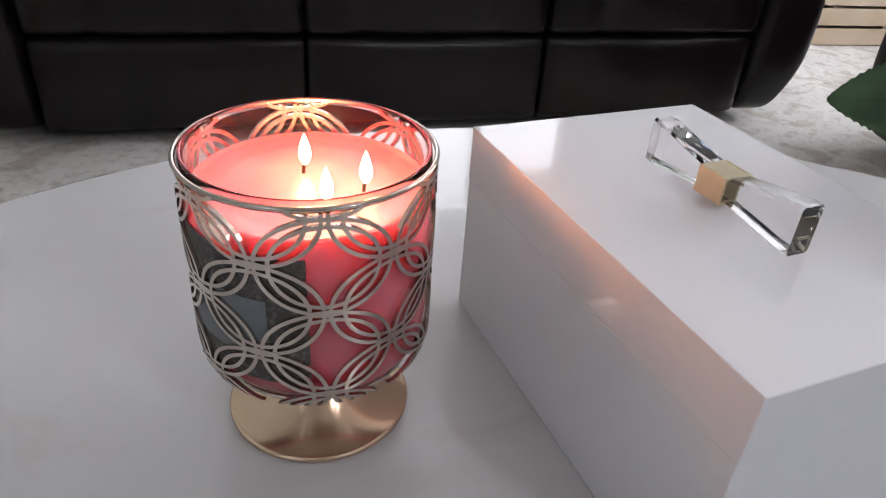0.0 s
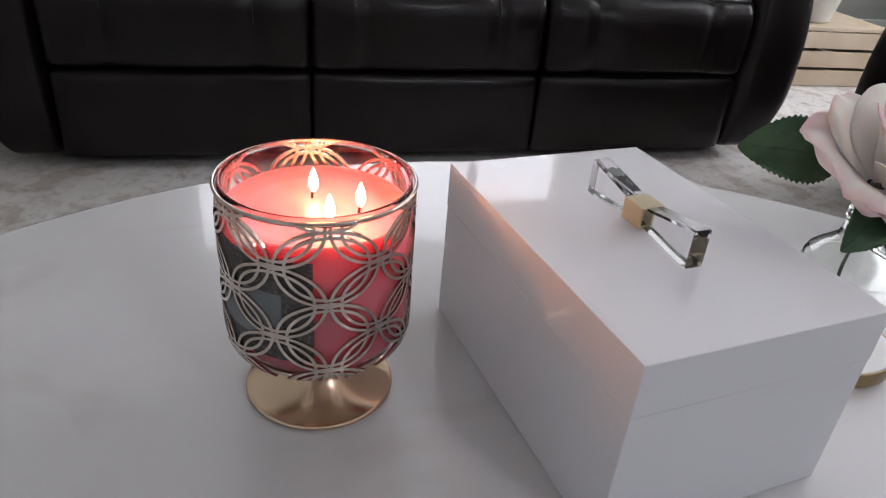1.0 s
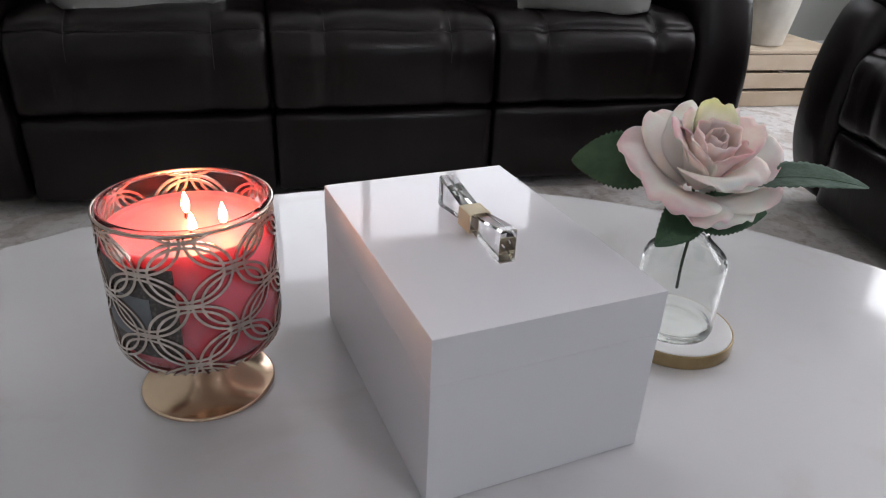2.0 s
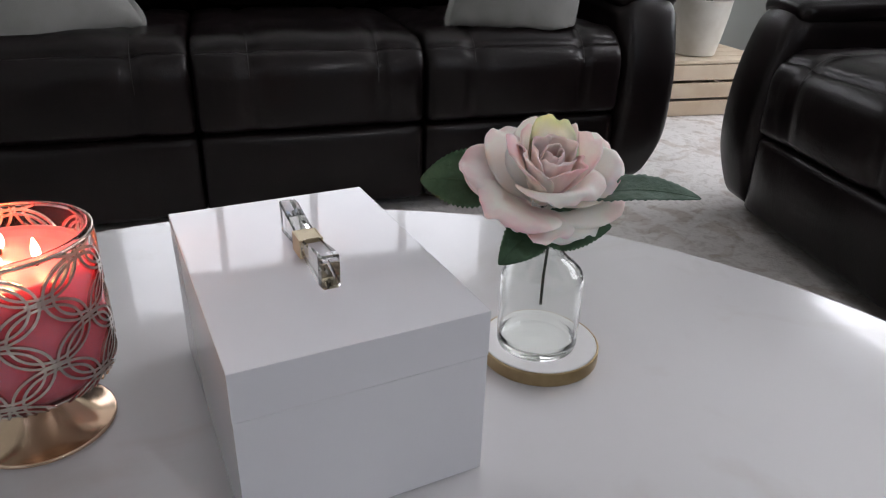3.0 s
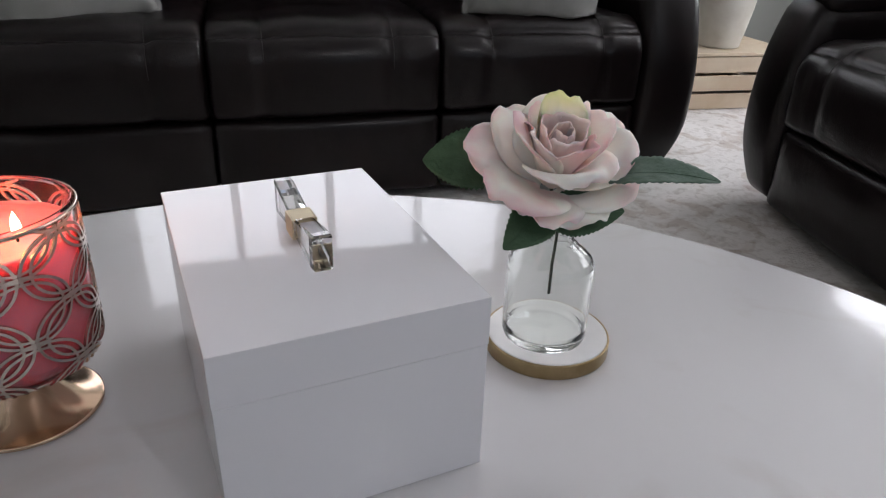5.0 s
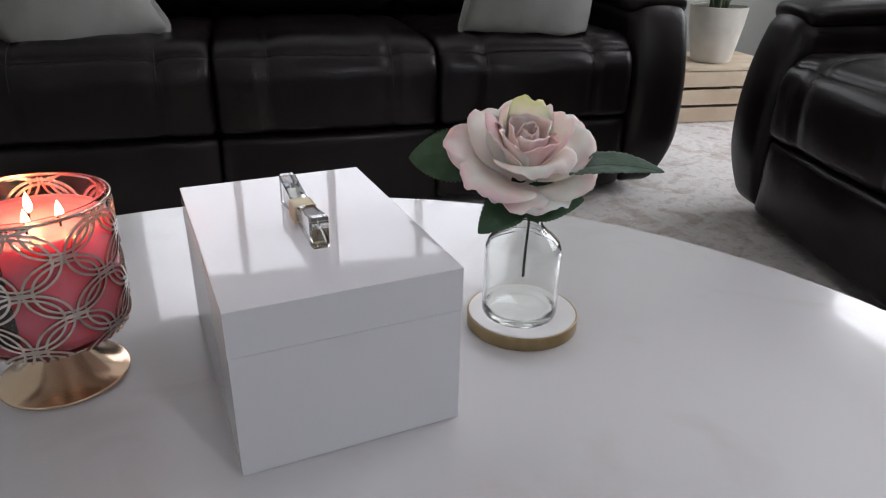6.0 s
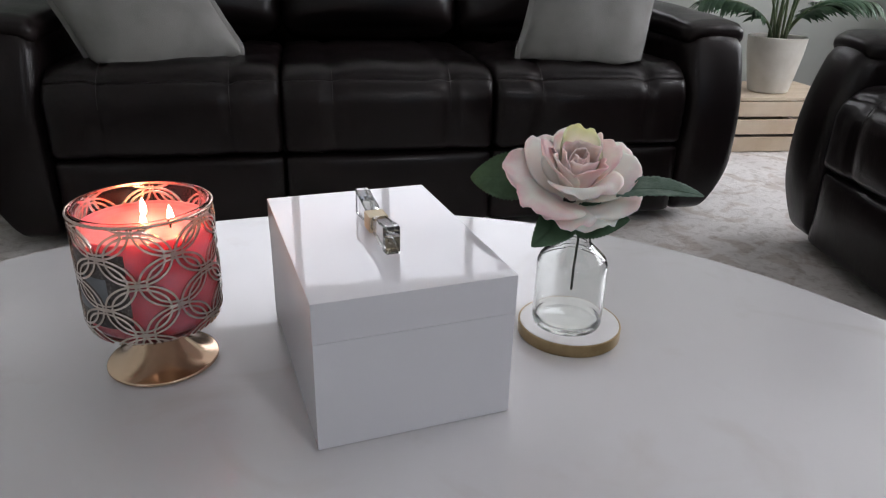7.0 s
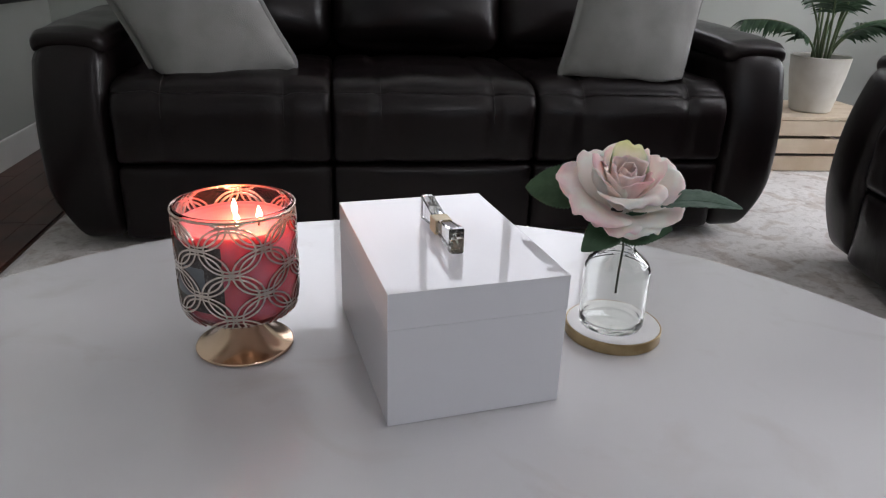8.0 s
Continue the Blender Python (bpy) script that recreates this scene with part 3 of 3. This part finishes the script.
# ---- lacquer box ----
BW, BL, BH, SEAM = 0.1435, 0.2085, 0.1137, 0.0840
BOX = pose(0.0, 0.0, TABLE, 0, 0, 9.3)
box = thing("keepsake_box", "white lacquered lidded box with an acrylic bow-tie handle", "box", BOX)
piece("body", slab(0, BW, 0, BL, 0.0005, SEAM - 0.00008, 0.0005), LACQUER, box, "", False)
# grey strip stands in for the shade inside the lid seam
piece("seam_shade_strip", slab(0.0004, BW - 0.0004, 0.0004, BL - 0.0004, SEAM - 0.0005, SEAM + 0.0005), SEAM_SHADE, box, "", False)
lid = piece("lid", slab(-0.0003, BW + 0.0003, -0.0003, BL + 0.0003, SEAM + 0.00008, BH, 0.0005), LACQUER, box, "", False)


def bow_handle():
    """A clear bow-tie bar, low at the waist and flared to both ends, through a hollow square collar."""
    at = pose(BW / 2 - 0.001, BL / 2 - 0.001, BH)
    V, F, n, c = [], [], 20, 0.0011
    for i in range(n + 1):
        y = -0.0455 + 0.091 * i / n
        s = abs(y) / 0.0455
        end = 0.0006 if i in (0, n) else 0.0
        lo, hi, w = 0.0056 * (1 - s) + 0.0002 + end, 0.0150 + 0.0080 * s - end, 0.0061 - end
        V += [Vector(v) for v in ((-w + c, y, lo), (w - c, y, lo), (w, y, lo + c), (w, y, hi - c), (w - c, y, hi), (-w + c, y, hi), (-w, y, hi - c), (-w, y, lo + c))]
    for i in range(n):
        for k in range(8):
            k2 = (k + 1) % 8
            F.append((8 * (i + 1) + k, 8 * (i + 1) + k2, 8 * i + k2, 8 * i + k))
    F += [tuple(range(8)), tuple(range(8 * n, 8 * n + 8))[::-1]]
    piece("handle_bar", moved((V, F), at), ACRYLIC, lid, "clear acrylic bow-tie bar", False).visible_shadow = False
    ring = join(slab(-0.0076, -0.0064, -0.0082, 0.0082, 0.0036, 0.0162, 0.0004), slab(0.0064, 0.0076, -0.0082, 0.0082, 0.0036, 0.0162, 0.0004),
                slab(-0.0064, 0.0064, -0.0082, 0.0082, 0.0036, 0.0050, 0.0003), slab(-0.0064, 0.0064, -0.0082, 0.0082, 0.0150, 0.0162, 0.0003))
    piece("handle_collar", moved(ring, at), PALE_GOLD, lid, "pale gold square collar", False)


bow_handle()

# ---- candle in its pierced holder ----
CX, CY = -0.1225, 0.1380
candle = thing("candle_holder", "lit three-wick pink candle in a pierced champagne metal pedestal holder", "candle", pose(CX, CY, TABLE))
FOOT = [(0, 0.001), (0.0425, 0.001), (0.0437, 0.0016), (0.0437, 0.0028), (0.0432, 0.0036)]
FOOT += [(0.0090 + 0.0340 * (1 - k / 48), 0.0036 + 0.0300 * (0.30 * k / 48 + 0.70 * (k / 48) ** 2.1)) for k in range(1, 49)] + [(0, 0.0342)]
piece("foot", lathe(FOOT, 96), ROSE_GOLD, candle, "polished rose-gold flared foot")
piece("stem_collar", lathe([(0, 0.0343), (0.011, 0.0343), (0.0115, 0.0356), (0.011, 0.0372), (0, 0.0372)], 40), CUP_METAL, candle)


def sleeve_radius(z):
    """Radius of the pierced sleeve over the table, rounded in below."""
    t = max(0.0, min(1.0, (0.0535 - z) / 0.0140))
    return 0.0514 - 0.0085 * (1 - math.sqrt(max(0.0, 1 - t * t)))


Z0, Z1 = 0.0400, 0.1358
piece("rim_ring", lathe([(0.0508, Z1), (0.0520, Z1 - 0.0002), (0.0526, Z1 + 0.0010), (0.0520, Z1 + 0.0020), (0.0510, Z1 + 0.0020), (0.0504, Z1 + 0.0010)], 96, closed=True), CHAMPAGNE, candle, "thin champagne metal rim")
piece("cup_floor", lathe([(0, 0.0374), (0.036, 0.0374), (0.0415, 0.0384), (0.0436, 0.0398), (0.0428, 0.0410), (0.039, 0.0398), (0, 0.0392)], 72), CHAMPAGNE, candle)


def band(angle, zc, rx, rz, w=0.00082, d=0.0009):
    """Runs of an upright oval ring laid on the sleeve, cut off above and below."""
    n, runs, run = 56, [], []
    for i in range(n + 1):
        a = 2 * math.pi * i / n
        z = zc + rz * math.sin(a)
        if Z0 <= z <= Z1 + 0.0005:
            run.append((rx * math.cos(a), z, -rx * math.sin(a), rz * math.cos(a)))
        elif run:
            runs.append(run)
            run = []
    if run:
        runs.append(run)
    V, F = [], []
    for run in runs:
        if len(run) < 2:
            continue
        o = len(V)
        for s, z, ds, dz in run:
            ln = math.hypot(ds, dz) or 1
            ns, nz = dz / ln, -ds / ln
            for off, out in ((-w, 0), (w, 0), (w, 1), (-w, 1)):
                ss, zz = s + ns * off, z + nz * off
                r = sleeve_radius(zz) + (d if out else -d)
                th = angle + ss / 0.0514
                V.append(Vector((r * math.sin(th), -r * math.cos(th), zz)))
        for i in range(len(run) - 1):
            b = o + 4 * i
            for k in range(4):
                k2 = (k + 1) % 4
                F.append((b + k, b + k2, b + 4 + k2, b + 4 + k))
    return V, F


PITCH = 0.0405
for col in range(12):
    ang = radians(2 + 30 * col)
    zk = 0.0925 if col % 2 == 0 else 0.0925 + PITCH / 2
    for row in range(-3, 3):
        zc = zk + PITCH * (row + 0.5)
        for rx, rz in ((0.0258, 0.0203), (0.0206, 0.0172)):
            vf = band(ang, zc, rx, rz)
            if len(vf[0]) > 12:
                piece("ring", vf, CHAMPAGNE, candle, "", False)
        if Z0 + 0.004 < zk + PITCH * row < Z1 - 0.004:
            V, F = [], []
            for i in range(9):
                s = -0.0078 + 0.0156 * i / 8
                for off, out in ((-0.0014, 0), (0.0014, 0), (0.0014, 1), (-0.0014, 1)):
                    zz = zk + PITCH * row + off * (1.25 - 0.5 * abs(s) / 0.0078)
                    r = sleeve_radius(zz) + (0.0010 if out else -0.0006)
                    V.append(Vector((r * math.sin(ang + s / 0.0514), -r * math.cos(ang + s / 0.0514), zz)))
            for i in range(8):
                for k in range(4):
                    F.append((4 * i + k, 4 * i + (k + 1) % 4, 4 * i + 4 + (k + 1) % 4, 4 * i + 4 + k))
            F += [(3, 2, 1, 0), (32, 33, 34, 35)]
            piece("tie_bar", (V, F), CHAMPAGNE, candle, "", False)

# glass jar, wax, label, wicks and flames
WAX_Z = 0.1210
JR = 0.0500
jar = piece("jar", lathe([(0, 0.0412), (0.034, 0.0412), (0.0412, 0.0424), (0.0458, 0.0452), (0.0484, 0.0500), (JR - 0.0005, 0.0555), (JR, 0.062), (JR, 0.1362), (JR - 0.0006, 0.1388), (JR - 0.0014, 0.1392), (JR - 0.0022, 0.1384), (JR - 0.0024, 0.1362), (JR - 0.0024, 0.062), (JR - 0.0030, 0.0562), (0.0458, 0.0512), (0.0434, 0.0474), (0.0395, 0.0452), (0.033, 0.0444), (0, 0.0444)], 96), JAR, candle, "clear round glass jar")
jar.visible_shadow = False
wax = piece("wax", lathe([(0, 0.0438), (0.0335, 0.0438), (0.0400, 0.0446), (0.0440, 0.0470), (0.0464, 0.0510), (0.0476, 0.0562), (0.0482, 0.062), (0.0482, WAX_Z + 0.0014), (0.0474, WAX_Z + 0.0020), (0.0446, WAX_Z + 0.0006), (0.036, WAX_Z - 0.0006), (0.02, WAX_Z - 0.001), (0, WAX_Z - 0.001)], 96), WAX, candle, "softly glowing pink candle wax")


def jar_label(a0, a1, z0, z1, r, name, material, parent, label=""):
    V, F, n = [], [], 30
    for i in range(n + 1):
        a = radians(a0 + (a1 - a0) * i / n)
        for rr, z in ((r, z0), (r, z1), (r + 0.00025, z1), (r + 0.00025, z0)):
            V.append(Vector((rr * math.sin(a), -rr * math.cos(a), z)))
    for i in range(n):
        for k in range(4):
            F.append((4 * i + k, 4 * i + (k + 1) % 4, 4 * i + 4 + (k + 1) % 4, 4 * i + 4 + k))
    F += [(3, 2, 1, 0), (4 * n, 4 * n + 1, 4 * n + 2, 4 * n + 3)]
    return piece(name, (V, F), material, parent, label, False)


jar_label(-88, -6, 0.056, 0.1155, JR + 0.0002, "label", LABEL_PAPER, jar, "dark speckled paper label")
jar_label(-78, -24, 0.068, 0.096, JR + 0.0006, "label_panel", LABEL_BLUE, jar, "slate blue printed panel")
WICKS = [(-0.0022, 0.0105), (0.0040, -0.0215), (0.0208, -0.0090)]
for k, (wx, wy) in enumerate(WICKS):
    wick = piece("wick", tube([(wx, wy, WAX_Z - 0.002), (wx + 0.0003, wy, WAX_Z + 0.002), (wx + 0.0012, wy - 0.0004, WAX_Z + 0.0045)], 0.0008, 8), WICK, candle)
    fl = piece("flame", lathe([(0, 0), (0.0012, 0.0005), (0.0022, 0.0024), (0.0026, 0.0046), (0.0022, 0.0078), (0.0012, 0.0112), (0, 0.0140)], 16), FLAME, wick, "small yellow candle flame")
    fl.location = (wx + 0.0010, wy, WAX_Z + 0.0030)
    fl.visible_shadow = False
    d = bpy.data.lights.new("flame_lamp", "POINT")
    d.energy, d.color, d.shadow_soft_size = 0.092, (1.0, 0.22, 0.058), 0.004
    new("flame_lamp", d).location = (CX + wx + 0.001, CY + wy, TABLE + WAX_Z + 0.0115)

# ---- coaster, bottle and rose ----
VX, VY = 0.2292, 0.1308
coaster = thing("coaster", "round white marble coaster with a brass edge", "coaster", pose(VX, VY, TABLE))
piece("stone_top", lathe([(0, 0.0005), (0.0444, 0.0005), (0.0446, 0.0112), (0.0440, 0.0118), (0, 0.0118)], 72), COASTER_STONE, coaster)
piece("brass_edge", lathe([(0.0447, 0.0003), (0.0458, 0.0003), (0.0462, 0.001), (0.0462, 0.0108), (0.0458, 0.0115), (0.0447, 0.0115)], 96, closed=True), BRASS, coaster, "brass edge band")

BZ = TABLE + 0.0120
bottle = thing("bud_vase", "small clear glass bottle used as a bud vase on the coaster", "vase", pose(0.2252, 0.1285, BZ))
outer = [(0, 0.0012), (0.022, 0.0004), (0.0272, 0.0), (0.0298, 0.0016), (0.0308, 0.005), (0.0310, 0.012), (0.0310, 0.056), (0.0304, 0.0605), (0.0284, 0.0650), (0.0244, 0.0690), (0.0190, 0.0738), (0.0150, 0.0780), (0.0134, 0.082), (0.0132, 0.090)]
inner = [(0.0116, 0.090), (0.0117, 0.082), (0.0134, 0.0770), (0.0176, 0.0726), (0.0230, 0.0678), (0.0268, 0.0640), (0.0287, 0.0598), (0.0293, 0.056), (0.0293, 0.012), (0.0285, 0.0080), (0.0255, 0.0056), (0.012, 0.0066), (0, 0.0074)]
piece("glass_body", lathe(outer + inner, 72), CLEAR, bottle, "clear glass body with a thick base").visible_shadow = False
piece("lip", lathe([(0.0107, 0.0905), (0.0132, 0.0905), (0.0150, 0.0920), (0.0152, 0.0950), (0.0140, 0.0965), (0.0114, 0.0963)], 48, closed=True), CLEAR, bottle, "rolled glass lip").visible_shadow = False

RC = Vector((0.2160, 0.1230, 0.5870))
rose = thing("artificial_rose", "cream and blush pink fabric rose with green leaves in the bottle", "flower", Matrix.Translation(RC))
piece("stem", tube([(0.001, 0.004, -0.004), (0.012, 0.012, -0.030), (0.0175, 0.017, -0.050), (0.0165, 0.018, -0.075), (0.0155, 0.016, -0.098)], 0.0012, 8), STEM, rose, "thin dark green stem")
AXIS = Vector((-0.04, -0.42, 0.90)).normalized()
E1 = AXIS.cross(Vector((0, 1, 0))).normalized()
E2 = AXIS.cross(E1).normalized()


def petal(az, length, width, open0, open1, curl, lift, seed, start=0.004, material=None, blunt=0.86, droop=0.22):
    """A cupped petal: it leaves the axis at open0 degrees, ends at open1, and its lip rolls by curl."""
    nu, nv = 14, 16
    V, F = [], []
    prof, r, h = [], start, lift
    for j in range(nv + 1):
        v = j / nv
        a = radians(open0 + (open1 - open0) * v ** 1.3 + curl * max(0, (v - 0.72) / 0.28) ** 2)
        if j:
            r += math.sin(a) * length / nv
            h += math.cos(a) * length / nv
        prof.append((r, h, a))
    for j in range(nv + 1):
        v = j / nv
        half = width * (0.22 + 0.78 * math.sin(min(1, v * 1.35) * math.pi / 2)) * math.sqrt(1 - blunt * (max(0, v - 0.62) / 0.38) ** 2.6)
        for i in range(nu + 1):
            u = 2 * i / nu - 1
            q = v * (1 - droop * abs(u) ** 2.6) * nv
            k0 = min(nv - 1, int(q))
            r, h, a = (prof[k0][c] + (prof[k0 + 1][c] - prof[k0][c]) * (q - k0) for c in range(3))
            bend = u * half / max(0.013, r * 0.72 + 0.010)
            bend = max(-2.3, min(2.3, bend))
            back = curl / 60 * 0.004 * u * u * v
            damp = min(1.0, r / 0.022)
            wave = 0.0034 * damp * v * noise.noise(Vector((u * 1.7 + seed, v * 2.3, seed))) + damp * v * v * (0.0022 * math.sin(u * 5.2 + seed * 2) + 0.0011 * math.sin(u * 11 + seed * 5))
            rr = r + wave * math.cos(a) + back
            hh = h + wave * math.sin(a) - 0.0035 * u * u * v * (open1 / 90)
            th = az + bend
            sq = (E1 * math.cos(th) + E2 * math.sin(th)) * rr + AXIS * hh
            V.append(sq)
    for j in range(nv):
        for i in range(nu):
            b = j * (nu + 1) + i
            F.append((b, b + 1, b + nu + 2, b + nu + 1))
    ob = piece("petal", (V, F), material or PETAL, rose)
    edge = ob.data.attributes.new("along", "FLOAT", "POINT")
    edge.data.foreach_set("value", [max(j / nv, abs(2 * i / nu - 1) * j / nv) ** 5 for j in range(nv + 1) for i in range(nu + 1)])
    so = ob.modifiers.new("thickness", "SOLIDIFY")
    so.thickness = 0.0007
    return ob


rnd = random.Random(8)
PETALS = [  # azimuth, length, half width, first and last opening, roll of the lip, lift, start radius
    (30, 0.040, 0.020, 20, -18, 0, 0.002, 0.0030), (150, 0.041, 0.021, 20, -18, 0, 0.002, 0.0034), (270, 0.042, 0.021, 21, -17, 0, 0.002, 0.0038),
    (85, 0.043, 0.027, 26, -9, 8, 0.0, 0.0045), (205, 0.045, 0.027, 26, -8, 10, 0.0, 0.0050), (325, 0.046, 0.028, 26, -7, 12, 0.0, 0.0055),
    (120, 0.045, 0.027, 30, 0, 18, -0.002, 0.0055), (8, 0.053, 0.028, 30, 4, 22, -0.003, 0.0055), (262, 0.060, 0.036, 20, 6, 26, -0.003, 0.0055),
    (350, 0.058, 0.029, 24, 26, 40, -0.005, 0.005), (190, 0.056, 0.028, 22, 30, 40, -0.005, 0.005), (228, 0.053, 0.024, 20, 30, 26, -0.005, 0.005), (296, 0.052, 0.028, 20, 26, 34, -0.005, 0.005),
    (96, 0.053, 0.037, 26, 42, 125, -0.004, 0.006),
    (30, 0.060, 0.034, 46, 70, 52, -0.010, 0.006), (338, 0.063, 0.032, 48, 72, 24, -0.010, 0.006), (68, 0.042, 0.031, 60, 88, 24, -0.007, 0.006), (116, 0.042, 0.031, 64, 92, 22, -0.007, 0.006),
    (155, 0.055, 0.033, 52, 78, 36, -0.010, 0.006), (182, 0.060, 0.034, 40, 60, 52, -0.008, 0.006), (210, 0.064, 0.033, 46, 68, 36, -0.010, 0.006), (258, 0.058, 0.034, 38, 54, 34, -0.010, 0.006), (300, 0.058, 0.030, 42, 60, 28, -0.010, 0.006),
]
for k, (az, ln, wd, o0, o1, cu, lf, st) in enumerate(PETALS):
    petal(radians(az), ln, wd, o0, o1, cu, lf, k * 2.7, st, PETAL_LIME if k == 8 else PETAL_BLUSH if k < 7 or k == 15 else PETAL, 0.40 if k < 7 else 0.66, 0.05 if k < 7 else 0.34 if k == 8 else 0.18)


def leaf(base, tip, width, up, material, label, bend=0.008):
    """A serrated leaf with a raised midrib, from base to tip."""
    base, tip, up = Vector(base) - RC, Vector(tip) - RC, Vector(up).normalized()
    d = tip - base
    side = d.cross(up).normalized()
    nrm = side.cross(d).normalized()
    V, F, n, m = [], [], 36, 6
    for j in range(n + 1):
        v = j / n
        half = width * (math.sin(math.pi * min(1, v ** 0.8 * 0.985 + 0.012)) ** 0.75)
        tooth = 1 + (0.07 if j % 2 else -0.02)
        for i in range(-m, m + 1):
            u = i / m
            w = half * u * (tooth if abs(i) == m else 1)
            vein = 0.0007 * math.sin((v * 7 - abs(u) * 1.3) * 2 * math.pi) * abs(u) * (1 - v)
            V.append(base + d * v + side * w + nrm * (bend * math.sin(math.pi * v) + 0.18 * half * abs(u) + vein))
    c = 2 * m + 1
    for j in range(n):
        for i in range(2 * m):
            F.append((j * c + i, j * c + i + 1, (j + 1) * c + i + 1, (j + 1) * c + i))
    ob = piece("leaf", (V, F), material, rose, label)
    ob.modifiers.new("thickness", "SOLIDIFY").thickness = 0.0005
    rib = [base + d * (k / 10) + nrm * (bend * math.sin(math.pi * k / 10) + 0.0002) for k in range(11)]
    piece("midrib", tube(rib, [0.0007 * (1 - 0.7 * k / 10) for k in range(11)], 6), material, ob)
    return ob


leaf((0.192, 0.137, 0.590), (0.1395, 0.164, 0.5905), 0.0210, (0.1, -0.80, 0.6), GREEN, "dark green serrated leaf")
leaf((0.238, 0.108, 0.590), (0.2955, 0.0585, 0.6025), 0.0145, (-0.15, -0.22, 0.96), PALE_GREEN, "paler green serrated leaf", 0.006)
leaf((0.214, 0.124, 0.570), (0.1745, 0.0935, 0.5532), 0.0160, (-0.2, -0.9, 0.4), GREEN, "dark green drooping leaf")
leaf((0.214, 0.122, 0.562), (0.2560, 0.0940, 0.5720), 0.0150, (0.1, -0.9, 0.4), GREEN, "dark green drooping leaf")
